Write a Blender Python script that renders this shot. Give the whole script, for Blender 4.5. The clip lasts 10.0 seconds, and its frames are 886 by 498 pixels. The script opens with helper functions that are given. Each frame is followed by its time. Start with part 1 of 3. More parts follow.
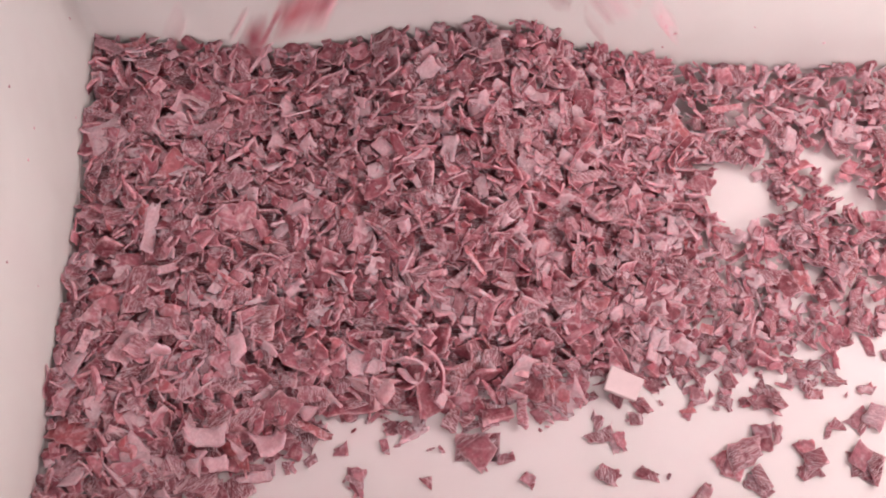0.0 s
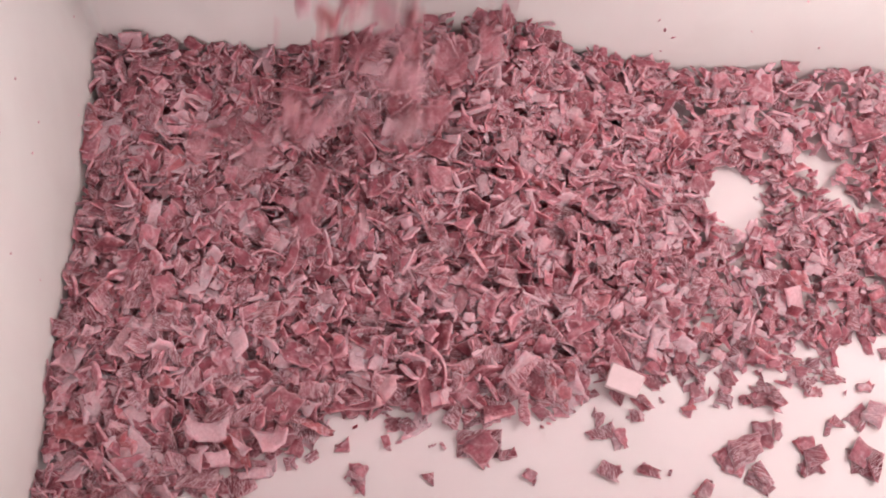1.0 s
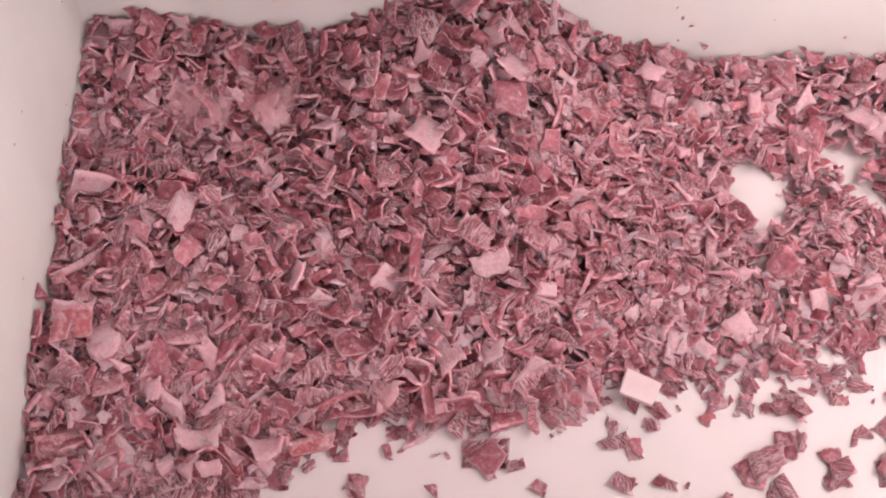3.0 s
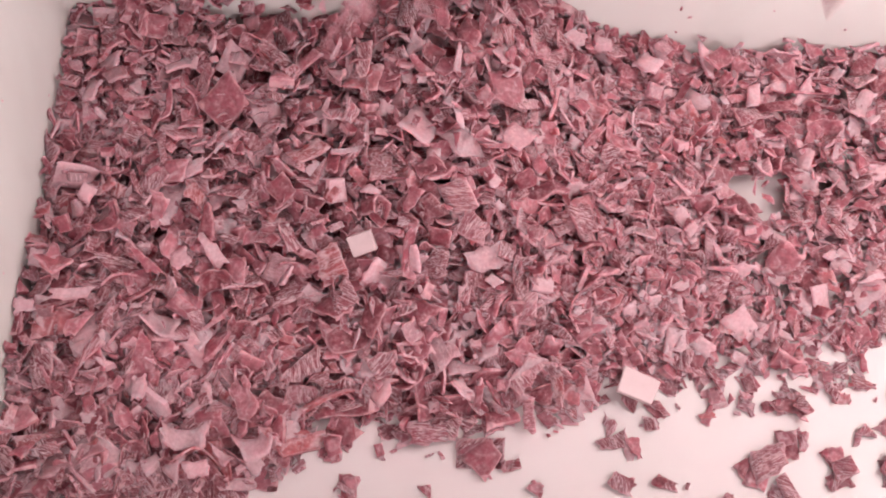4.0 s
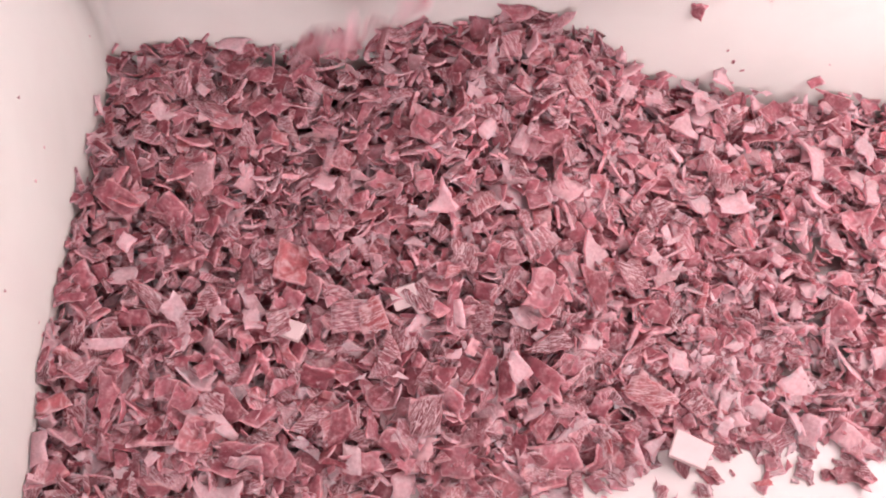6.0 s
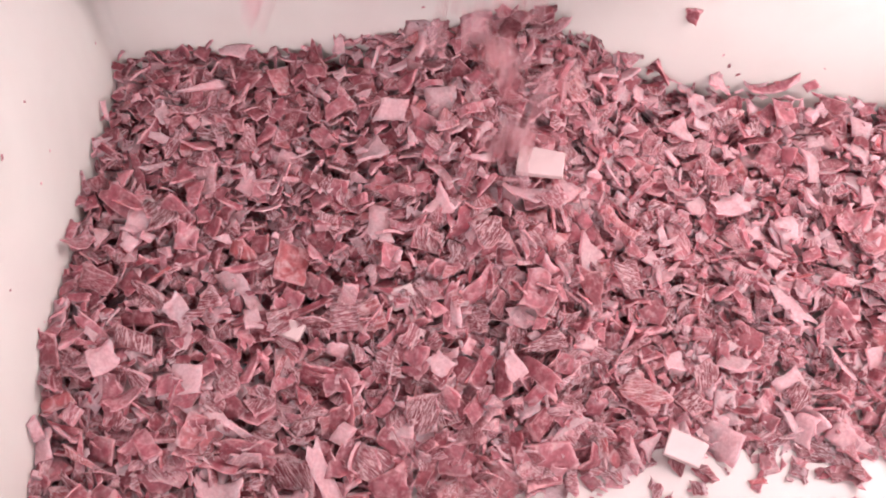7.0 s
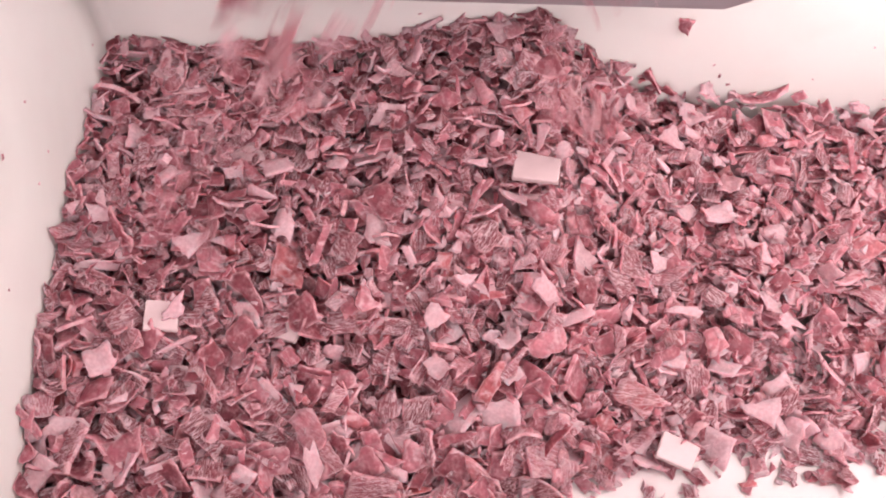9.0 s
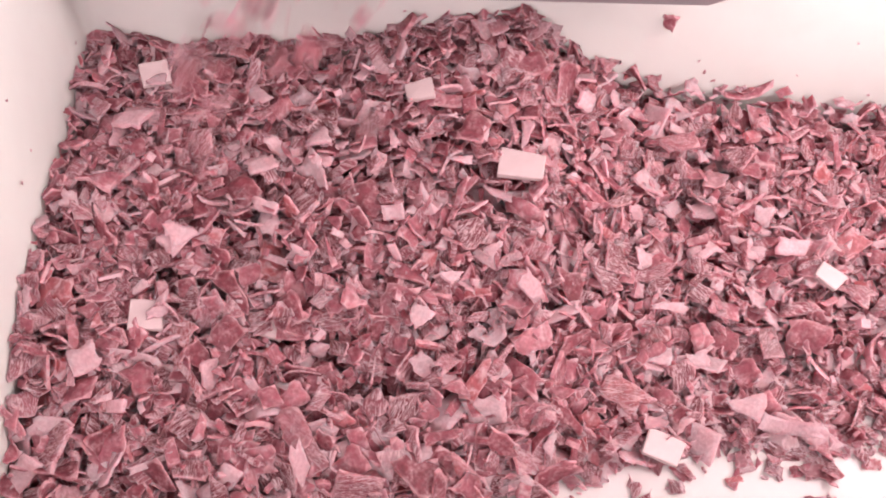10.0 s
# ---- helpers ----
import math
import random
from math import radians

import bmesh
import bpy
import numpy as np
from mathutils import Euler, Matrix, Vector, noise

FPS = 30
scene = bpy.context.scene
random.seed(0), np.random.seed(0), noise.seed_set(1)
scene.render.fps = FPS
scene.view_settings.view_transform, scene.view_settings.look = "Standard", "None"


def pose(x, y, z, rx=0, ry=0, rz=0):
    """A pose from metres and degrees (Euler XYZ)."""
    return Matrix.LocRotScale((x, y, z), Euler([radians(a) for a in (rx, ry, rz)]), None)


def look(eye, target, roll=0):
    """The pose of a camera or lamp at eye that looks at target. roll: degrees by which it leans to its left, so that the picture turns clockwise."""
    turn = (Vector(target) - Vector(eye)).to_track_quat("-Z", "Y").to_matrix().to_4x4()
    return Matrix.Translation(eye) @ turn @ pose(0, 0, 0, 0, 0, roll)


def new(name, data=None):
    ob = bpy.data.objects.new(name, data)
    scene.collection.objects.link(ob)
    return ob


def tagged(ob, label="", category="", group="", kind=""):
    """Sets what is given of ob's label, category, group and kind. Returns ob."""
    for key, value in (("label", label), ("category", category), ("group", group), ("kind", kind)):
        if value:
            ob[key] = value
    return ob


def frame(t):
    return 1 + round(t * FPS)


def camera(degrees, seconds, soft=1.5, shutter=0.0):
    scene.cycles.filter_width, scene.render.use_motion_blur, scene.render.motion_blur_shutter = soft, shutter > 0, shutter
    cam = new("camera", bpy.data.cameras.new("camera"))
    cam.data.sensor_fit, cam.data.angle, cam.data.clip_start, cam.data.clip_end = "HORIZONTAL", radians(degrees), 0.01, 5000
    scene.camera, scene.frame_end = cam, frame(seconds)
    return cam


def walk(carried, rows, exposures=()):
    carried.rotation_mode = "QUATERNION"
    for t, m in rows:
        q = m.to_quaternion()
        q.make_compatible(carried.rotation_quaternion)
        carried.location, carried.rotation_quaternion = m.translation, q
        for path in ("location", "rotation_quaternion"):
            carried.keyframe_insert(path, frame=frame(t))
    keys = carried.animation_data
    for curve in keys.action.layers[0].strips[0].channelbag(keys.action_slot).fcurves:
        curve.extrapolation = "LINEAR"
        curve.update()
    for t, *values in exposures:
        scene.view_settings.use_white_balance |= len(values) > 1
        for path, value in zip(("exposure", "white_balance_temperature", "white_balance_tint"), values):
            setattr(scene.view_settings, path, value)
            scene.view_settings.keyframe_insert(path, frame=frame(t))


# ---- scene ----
cam = camera(46.0, 10.0, 2.0, 0.35)
PATH = [
    (0, (0.003, 0.013, 0.838), (0.0, 0.932, -0.938), -0.2),
    (0.5, (-0.012, -0.011, 0.825), (0.019, 0.96, -0.923), 1.7),
    (1, (-0.011, -0.012, 0.829), (0.014, 0.955, -0.922), 1.5),
    (1.5, (-0.018, -0.018, 0.824), (0.017, 0.962, -0.919), 2.2),
    (2, (-0.011, -0.021, 0.821), (0.003, 0.97, -0.916), 1.1),
    (2.5, (-0.006, 0.001, 0.804), (-0.006, 0.966, -0.948), 0.4),
    (4, (-0.014, 0.017, 0.768), (0.022, 0.981, -0.984), 2.4),
    (4.5, (-0.014, 0.025, 0.76), (0.01, 0.982, -0.996), 2.0),
    (5, (-0.017, 0.025, 0.757), (-0.013, 1.024, -0.976), 1.1),
    (5.5, (-0.028, 0.029, 0.745), (-0.038, 1.066, -0.965), 0.8),
    (7, (-0.01, 0.013, 0.752), (-0.066, 1.09, -0.932), -1.3),
    (7.5, (-0.035, 0.009, 0.756), (-0.041, 1.09, -0.927), 1.6),
    (8, (-0.028, 0.006, 0.76), (-0.039, 1.091, -0.92), 1.3),
    (8.5, (-0.029, 0.005, 0.757), (-0.034, 1.097, -0.919), 1.5),
    (9, (-0.027, 0.005, 0.756), (-0.033, 1.099, -0.919), 1.4),
    (9.5, (-0.026, 0.006, 0.755), (-0.02, 1.098, -0.921), 1.8),
    (10, (-0.023, 0.005, 0.755), (-0.011, 1.096, -0.921), 1.9),
]
walk(cam, [(t, look(eye, target, roll)) for t, eye, target, roll in PATH],
     [(0, -0.33), (1, -0.30), (2.5, -0.27), (4.5, -0.14), (5.5, 0.0), (7.5, 0.11), (10, 0.08)])

# ---- light ----
world = bpy.data.worlds.new("world")
scene.world = world
world.use_nodes = True
world.node_tree.nodes["Background"].inputs[0].default_value = (1.0, 0.93, 0.92, 1)
world.node_tree.nodes["Background"].inputs[1].default_value = 0.42


def area_lamp(name, eye, target, size_x, size_y, watts, colour):
    data = bpy.data.lights.new(name, "AREA")
    data.shape, data.size, data.size_y, data.energy, data.color = "RECTANGLE", size_x, size_y, watts, colour
    ob = new(name, data)
    ob.matrix_world = look(eye, target)
    return ob


LAMP_EYE, LAMP_AIM = (-0.15, -2.6, 2.2), (0.15, 0.55, 0.08)
PANEL_EYE, PANEL_AIM = (0.88, 0.46, 0.84), (0.33, 0.66, 0.08)
area_lamp("strip_light_lamp", LAMP_EYE, LAMP_AIM, 1.6, 0.7, 94, (1.0, 0.835, 0.87))
area_lamp("panel_light_lamp", PANEL_EYE, PANEL_AIM, 0.8, 0.6, 11.6, (1.0, 0.82, 0.805))

CEILING_EYE, CEILING_AIM = (0.45, 0.30, 2.53), (0.45, 0.3001, 0)
area_lamp("ceiling_light_lamp", CEILING_EYE, CEILING_AIM, 1.2, 0.8, 8.5, (1.0, 0.85, 0.88))

# ---- materials ----


def material(name):
    m = bpy.data.materials.new(name)
    m.use_nodes = True
    return m, m.node_tree.nodes, m.node_tree.links, m.node_tree.nodes["Principled BSDF"]


def ramp(nodes, links, source, stops):
    r = nodes.new("ShaderNodeValToRGB")
    e = r.color_ramp.elements
    while len(e) < len(stops):
        e.new(0.5)
    for k, (p, c) in zip(e, stops):
        k.position, k.color = p, (*c, 1) if isinstance(c, tuple) else (c, c, c, 1)
    links.new(source, r.inputs[0])
    return r.outputs[0]


def maths(nodes, links, op, a, b=None):
    n = nodes.new("ShaderNodeMath")
    n.operation = op
    for k, v in enumerate((a, b)):
        if isinstance(v, (int, float)):
            n.inputs[k].default_value = v
        elif v is not None:
            links.new(v, n.inputs[k])
    return n.outputs[0]


def mixed(nodes, links, fac, a, b):
    n = nodes.new("ShaderNodeMix")
    n.data_type = "RGBA"
    for k, v in ((0, fac), (6, a), (7, b)):
        if isinstance(v, (int, float)):
            n.inputs[k].default_value = v
        elif isinstance(v, tuple):
            n.inputs[k].default_value = (*v, 1)
        else:
            links.new(v, n.inputs[k])
    return n.outputs[2]


def noise_tex(nodes, links, vector, scale, detail=3.0, distortion=0.0):
    n = nodes.new("ShaderNodeTexNoise")
    n.inputs["Scale"].default_value, n.inputs["Detail"].default_value = scale, detail
    n.inputs["Distortion"].default_value = distortion
    links.new(vector, n.inputs["Vector"])
    return n.outputs[0]


def meat_material():
    """Frozen meat: dark lean with wavy pale fibre lines, patches of fat, a dull bloom of frost; every chip differs."""
    m, nodes, links, bsdf = material("frozen_meat")
    grain = nodes.new("ShaderNodeAttribute")
    grain.attribute_name = "grain"
    info, geo = nodes.new("ShaderNodeObjectInfo"), nodes.new("ShaderNodeNewGeometry")
    chance = maths(nodes, links, "FRACT", maths(nodes, links, "ADD", geo.outputs["Random Per Island"], info.outputs["Random"]))
    second = maths(nodes, links, "FRACT", maths(nodes, links, "MULTIPLY", chance, 17.31))
    third = maths(nodes, links, "FRACT", maths(nodes, links, "MULTIPLY", chance, 53.77))
    v = grain.outputs["Vector"]
    along = nodes.new("ShaderNodeMapping")
    along.inputs["Scale"].default_value = (0.11, 1.0, 0.5)
    links.new(v, along.inputs[0])
    lines = ramp(nodes, links, noise_tex(nodes, links, along.outputs[0], 270.0, 2.0, 1.3), [(0.37, 0.0), (0.41, 1.0), (0.45, 0.0), (0.51, 0.0), (0.55, 1.0), (0.58, 1.0), (0.61, 0.0)])
    fibre = nodes.new("ShaderNodeAttribute")
    fibre.attribute_name = "fibre"
    lined = ramp(nodes, links, maths(nodes, links, "ADD", second, fibre.outputs["Fac"]), [(0.52, 0.0), (0.66, 0.85)])
    lines = maths(nodes, links, "MULTIPLY", lines, lined)
    blotch = noise_tex(nodes, links, v, 70.0, 3.0, 1.5)
    patches = ramp(nodes, links, blotch, [(0.5, 0.0), (0.68, 1.0)])
    patched = ramp(nodes, links, third, [(0.35, 0.05), (0.9, 0.7)])
    fat_here = maths(nodes, links, "MAXIMUM", lines, maths(nodes, links, "MULTIPLY", patches, patched))
    # fat share per chip, plus right-hand brightness put into the colour
    pale = nodes.new("ShaderNodeAttribute")
    pale.attribute_name = "pale"
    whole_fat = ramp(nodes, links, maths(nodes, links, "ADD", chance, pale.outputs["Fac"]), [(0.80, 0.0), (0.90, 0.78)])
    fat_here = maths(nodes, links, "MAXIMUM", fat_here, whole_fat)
    lean = ramp(nodes, links, third, [(0.0, (0.22, 0.042, 0.062)), (0.3, (0.32, 0.082, 0.112)), (0.65, (0.41, 0.125, 0.166)), (0.9, (0.54, 0.215, 0.262)), (1.0, (0.46, 0.11, 0.125))])
    fine = noise_tex(nodes, links, v, 380.0, 4.0)
    broad = noise_tex(nodes, links, v, 130.0, 2.0)
    frost = maths(nodes, links, "MULTIPLY", ramp(nodes, links, fine, [(0.40, 0.15), (0.7, 1.0)]), ramp(nodes, links, broad, [(0.42, 0.06), (0.70, 0.68)]))
    mottle = ramp(nodes, links, noise_tex(nodes, links, v, 190.0, 3.0, 0.5), [(0.32, 0.70), (0.66, 1.04)])
    shade = nodes.new("ShaderNodeVectorMath")
    shade.operation = "MULTIPLY"
    links.new(lean, shade.inputs[0])
    links.new(mottle, shade.inputs[1])
    streaked = mixed(nodes, links, maths(nodes, links, "MULTIPLY", lined, 0.6), (1.0, 1.0, 1.0), (0.62, 0.50, 0.53))
    deeper = nodes.new("ShaderNodeVectorMath")
    deeper.operation = "MULTIPLY"
    links.new(shade.outputs[0], deeper.inputs[0])
    links.new(streaked, deeper.inputs[1])
    lean = deeper.outputs[0]
    rim = nodes.new("ShaderNodeAttribute")
    rim.attribute_name = "rim"
    cut = maths(nodes, links, "MULTIPLY", ramp(nodes, links, rim.outputs["Fac"], [(0.66, 0.0), (1.0, 0.95)]), ramp(nodes, links, broad, [(0.35, 0.25), (0.6, 1.0)]))
    lean = mixed(nodes, links, maths(nodes, links, "MAXIMUM", frost, cut), lean, (0.74, 0.46, 0.50))
    fat = ramp(nodes, links, fine, [(0.3, (0.67, 0.47, 0.51)), (0.7, (0.79, 0.62, 0.66))])
    tone = mixed(nodes, links, fat_here, lean, fat)
    links.new(tone, bsdf.inputs["Base Color"])
    thin, both = nodes.new("ShaderNodeBsdfTranslucent"), nodes.new("ShaderNodeMixShader")
    both.inputs[0].default_value = 0.5
    bsdf.inputs["Specular IOR Level"].default_value = 0.32
    bsdf.inputs["Subsurface Weight"].default_value = 0.35
    bsdf.inputs["Subsurface Radius"].default_value = (1.0, 0.35, 0.35)
    bsdf.inputs["Subsurface Scale"].default_value = 0.005
    through_meat = nodes.new("ShaderNodeVectorMath")
    through_meat.operation = "MULTIPLY"
    through_meat.inputs[1].default_value = (1.12, 0.86, 0.97)
    links.new(tone, through_meat.inputs[0])
    links.new(through_meat.outputs[0], thin.inputs[0])
    links.new(bsdf.outputs[0], both.inputs[1])
    links.new(thin.outputs[0], both.inputs[2])
    links.new(both.outputs[0], nodes["Material Output"].inputs[0])
    links.new(ramp(nodes, links, fine, [(0.3, 0.40), (0.7, 0.65)]), bsdf.inputs["Roughness"])
    bump = nodes.new("ShaderNodeBump")
    bump.inputs["Strength"].default_value, bump.inputs["Distance"].default_value = 0.55, 0.0012
    links.new(maths(nodes, links, "ADD", maths(nodes, links, "ADD", maths(nodes, links, "MULTIPLY", fine, 0.7), maths(nodes, links, "MULTIPLY", broad, 2.2)), lines), bump.inputs["Height"])
    links.new(bump.outputs[0], bsdf.inputs["Normal"])
    return m


def plain(name, base, rough, spread=0.06, scale=30.0, metal=0.0, bump_depth=0.0003):
    """A surface with stains at two scales and a fine relief."""
    m, nodes, links, bsdf = material(name)
    co = nodes.new("ShaderNodeTexCoord").outputs["Object"]
    a, b = noise_tex(nodes, links, co, scale, 4.0), noise_tex(nodes, links, co, scale * 0.12, 3.0)
    both = maths(nodes, links, "ADD", maths(nodes, links, "MULTIPLY", a, 0.4), maths(nodes, links, "MULTIPLY", b, 0.6))
    dark = tuple(c * (1 - 2 * spread) for c in base)
    links.new(ramp(nodes, links, both, [(0.35, dark), (0.6, base)]), bsdf.inputs["Base Color"])
    links.new(ramp(nodes, links, a, [(0.3, rough * 0.8), (0.7, min(1.0, rough * 1.25))]), bsdf.inputs["Roughness"])
    bsdf.inputs["Metallic"].default_value = metal
    bump = nodes.new("ShaderNodeBump")
    bump.inputs["Strength"].default_value, bump.inputs["Distance"].default_value = 0.3, bump_depth
    links.new(a, bump.inputs["Height"])
    links.new(bump.outputs[0], bsdf.inputs["Normal"])
    return m


def plastic_material():
    """White plastic, scuffed, with thin pink smears of meat juice."""
    m, nodes, links, bsdf = material("white_plastic")
    co = nodes.new("ShaderNodeTexCoord").outputs["Object"]
    stretch = nodes.new("ShaderNodeMapping")
    stretch.inputs["Scale"].default_value = (1.0, 2.2, 1.0)
    links.new(co, stretch.inputs[0])
    smear = ramp(nodes, links, noise_tex(nodes, links, stretch.outputs[0], 7.0, 4.0, 1.0), [(0.45, 0.0), (0.8, 0.25)])
    scuff = noise_tex(nodes, links, co, 45.0, 5.0)
    level = nodes.new("ShaderNodeSeparateXYZ")
    links.new(co, level.inputs[0])
    juice = ramp(nodes, links, level.outputs["Z"], [(0.002, 0.6), (0.03, 0.0)])
    base = mixed(nodes, links, maths(nodes, links, "ADD", smear, juice), (0.49, 0.468, 0.456), (0.455, 0.365, 0.38))
    dirt = ramp(nodes, links, noise_tex(nodes, links, co, 9.0, 3.0, 0.4), [(0.52, 0.0), (0.72, 0.4)])
    base = mixed(nodes, links, dirt, base, (0.41, 0.39, 0.375))
    links.new(mixed(nodes, links, ramp(nodes, links, scuff, [(0.5, 0.0), (0.8, 0.12)]), base, (0.44, 0.415, 0.405)), bsdf.inputs["Base Color"])
    bsdf.inputs["Subsurface Weight"].default_value = 0.6
    bsdf.inputs["Subsurface Radius"].default_value = (1.0, 0.8, 0.8)
    bsdf.inputs["Subsurface Scale"].default_value = 0.012
    wet = ramp(nodes, links, noise_tex(nodes, links, co, 11.0, 3.0, 0.6), [(0.35, 1.0), (0.75, 0.8)])
    links.new(maths(nodes, links, "MULTIPLY", ramp(nodes, links, scuff, [(0.3, 0.42), (0.7, 0.55)]), wet), bsdf.inputs["Roughness"])
    bump = nodes.new("ShaderNodeBump")
    bump.inputs["Strength"].default_value, bump.inputs["Distance"].default_value = 0.25, 0.0006
    links.new(scuff, bump.inputs["Height"])
    links.new(bump.outputs[0], bsdf.inputs["Normal"])
    return m


MEAT, PLASTIC = meat_material(), plastic_material()
STEEL = plain("brushed_steel", (0.30, 0.27, 0.29), 0.45, 0.08, 60.0, 0.7)
CONCRETE = plain("concrete", (0.34, 0.33, 0.32), 0.8, 0.1, 12.0)
PAINT = plain("white_paint", (0.78, 0.75, 0.74), 0.6, 0.03, 8.0)
LAMP_GLASS, _n, _l, _b = material("lamp_diffuser")
_b.inputs["Emission Color"].default_value, _b.inputs["Emission Strength"].default_value = (1.0, 0.9, 0.88, 1), 6.0

# ---- mesh helpers ----


def part(name, bm, mat, parent=None, label=""):
    me = bpy.data.meshes.new(name)
    bm.to_mesh(me)
    bm.free()
    me.materials.append(mat)
    ob = new(name, me)
    if parent is not None:
        ob.parent = parent
    if label:
        tagged(ob, label)
    return ob


def box(x0, x1, y0, y1, z0, z1, bevel=0.0):
    bm = bmesh.new()
    bmesh.ops.create_cube(bm, size=1.0)
    for v in bm.verts:
        v.co = Vector(((x0 + x1) / 2 + v.co.x * (x1 - x0), (y0 + y1) / 2 + v.co.y * (y1 - y0), (z0 + z1) / 2 + v.co.z * (z1 - z0)))
    if bevel:
        bmesh.ops.bevel(bm, geom=bm.edges[:], offset=bevel, segments=2, affect="EDGES", profile=0.5)
    return bm


# ---- room ----
tagged(part("floor", box(-3, 3, -3, 3, -0.6, -0.5), CONCRETE), "grey concrete floor of the cutting room", "floor", kind="structure")
tagged(part("ceiling", box(-3, 3, -3, 3, 2.6, 2.7), PAINT), "white painted ceiling", "ceiling", kind="structure")
for wall_name, b in (("wall_west", (-3.1, -3, -3, 3)), ("wall_east", (3, 3.1, -3, 3)), ("wall_south", (-3.1, 3.1, -3.1, -3)), ("wall_north", (-3.1, 3.1, 3, 3.1))):
    tagged(part(wall_name, box(*b, -0.6, 2.7), PAINT), "white painted wall of the cutting room", "wall", kind="structure")


def lamp_fixture(name, eye, target, sx, sy, label):
    fixture = tagged(new(name), label, "lamp")
    fixture.matrix_world = look(eye, target)
    part("housing", box(-sx / 2 - 0.02, sx / 2 + 0.02, -sy / 2 - 0.02, sy / 2 + 0.02, 0.02, 0.08, 0.008), PAINT, fixture)
    part("diffuser", box(-sx / 2, sx / 2, -sy / 2, sy / 2, 0.008, 0.016), LAMP_GLASS, fixture)
    return fixture


strip = lamp_fixture("strip_light", LAMP_EYE, LAMP_AIM, 1.6, 0.7, "white strip light held on a short bracket")
part("bracket", box(-0.012, 0.012, -0.012, 0.012, 0.08, 0.52), STEEL, strip)
panel = lamp_fixture("panel_light", PANEL_EYE, PANEL_AIM, 0.8, 0.6, "white panel light hung from the ceiling on a rod")
lamp_fixture("ceiling_light", CEILING_EYE, CEILING_AIM, 1.2, 0.8, "wide white light box on the ceiling")
part("rod", box(-0.01, 0.01, -0.01, 0.01, 0.08, 2.34), STEEL, panel)

# ---- bin ----
X0, X1, Y0, Y1, RIM = -0.325, 0.775, -0.16, 0.64, 0.33


def ring(grow, z, radius, steps=6):
    """A rounded rectangle round the inside of the bin, widened by grow."""
    x0, x1, y0, y1, pts = X0 - grow, X1 + grow, Y0 - grow, Y1 + grow, []
    for cx, cy, a0 in ((x1 - radius, y1 - radius, 0), (x0 + radius, y1 - radius, 90), (x0 + radius, y0 + radius, 180), (x1 - radius, y0 + radius, 270)):
        for k in range(steps + 1):
            a = radians(a0 + 90 * k / steps)
            pts.append((cx + radius * math.cos(a), cy + radius * math.sin(a), z))
    return pts


def lofted(rings, close_first=False, close_last=False):
    bm = bmesh.new()
    made = [[bm.verts.new(p) for p in r] for r in rings]
    for a, b in zip(made, made[1:]):
        for k in range(len(a)):
            f = bm.faces.new((a[k], a[k - 1], b[k - 1], b[k]))
            f.smooth = True
    if close_first:
        bm.faces.new(made[0])
    if close_last:
        bm.faces.new(made[-1])
    bmesh.ops.recalc_face_normals(bm, faces=bm.faces[:])
    return bm


meat_bin = tagged(new("plastic_bin"), "large white plastic bin holding a heap of frozen meat chips", "bin")
inner = [ring(-0.008 + 0.008 * math.sin(a), 0.008 - 0.008 * math.cos(a), 0.012) for a in (0, 0.4, 0.8, 1.2, math.pi / 2)]
part("body", lofted([ring(0.006, -0.006, 0.018), ring(0.006, RIM, 0.018), ring(0.0, RIM, 0.012)] + inner[::-1], True, True), PLASTIC, meat_bin)
part("rim", lofted([ring(0.0065, RIM - 0.03, 0.018), ring(0.03, RIM - 0.03, 0.04), ring(0.033, RIM - 0.012, 0.043), ring(0.028, RIM + 0.004, 0.04), ring(0.004, RIM + 0.004, 0.016), ring(0.0005, RIM + 0.0005, 0.012)]), PLASTIC, meat_bin)
bin_stand = tagged(new("bin_stand"), "low steel stand that carries the bin", "stand")
part("deck", box(X0 - 0.02, X1 + 0.02, Y0 - 0.02, Y1 + 0.02, -0.04, -0.007, 0.003), STEEL, bin_stand)
for lx in (X0 + 0.02, X1 - 0.06):
    for ly in (Y0 + 0.02, Y1 - 0.06):
        part("leg", box(lx, lx + 0.04, ly, ly + 0.04, -0.5, -0.04), STEEL, bin_stand)

# ---- outlet of the cutter ----
def sheet(outline, shift):
    """A flat plate: an outline of points, and the way to its other face."""
    bm = bmesh.new()
    for k in (0, 1):
        bm.faces.new([bm.verts.new(Vector(p) + k * Vector(shift)) for p in outline])
    bmesh.ops.bridge_loops(bm, edges=bm.edges[:])
    bmesh.ops.recalc_face_normals(bm, faces=bm.faces[:])
    return bm


outlet = tagged(new("cutter_outlet"), "grey steel feed chute of the meat cutter over the bin", "machine")
low, lip_z = 0.191, 0.55
apron = [(-0.30, 0.60, low), (0.18, 0.60, low), (0.199, 0.601, low + 0.008), (0.24, 0.604, low + 0.05), (0.24, 0.63, lip_z), (-0.30, 0.63, lip_z)]
part("apron", sheet(apron, (0, 0.005, 0)), STEEL, outlet, "grey steel apron with a cut-off lower corner")
part("feed_pan", sheet([(-0.30, 0.63, lip_z), (0.24, 0.63, lip_z), (0.24, 1.05, lip_z + 0.16), (-0.30, 1.05, lip_z + 0.16)], (0, 0, -0.004)), STEEL, outlet)
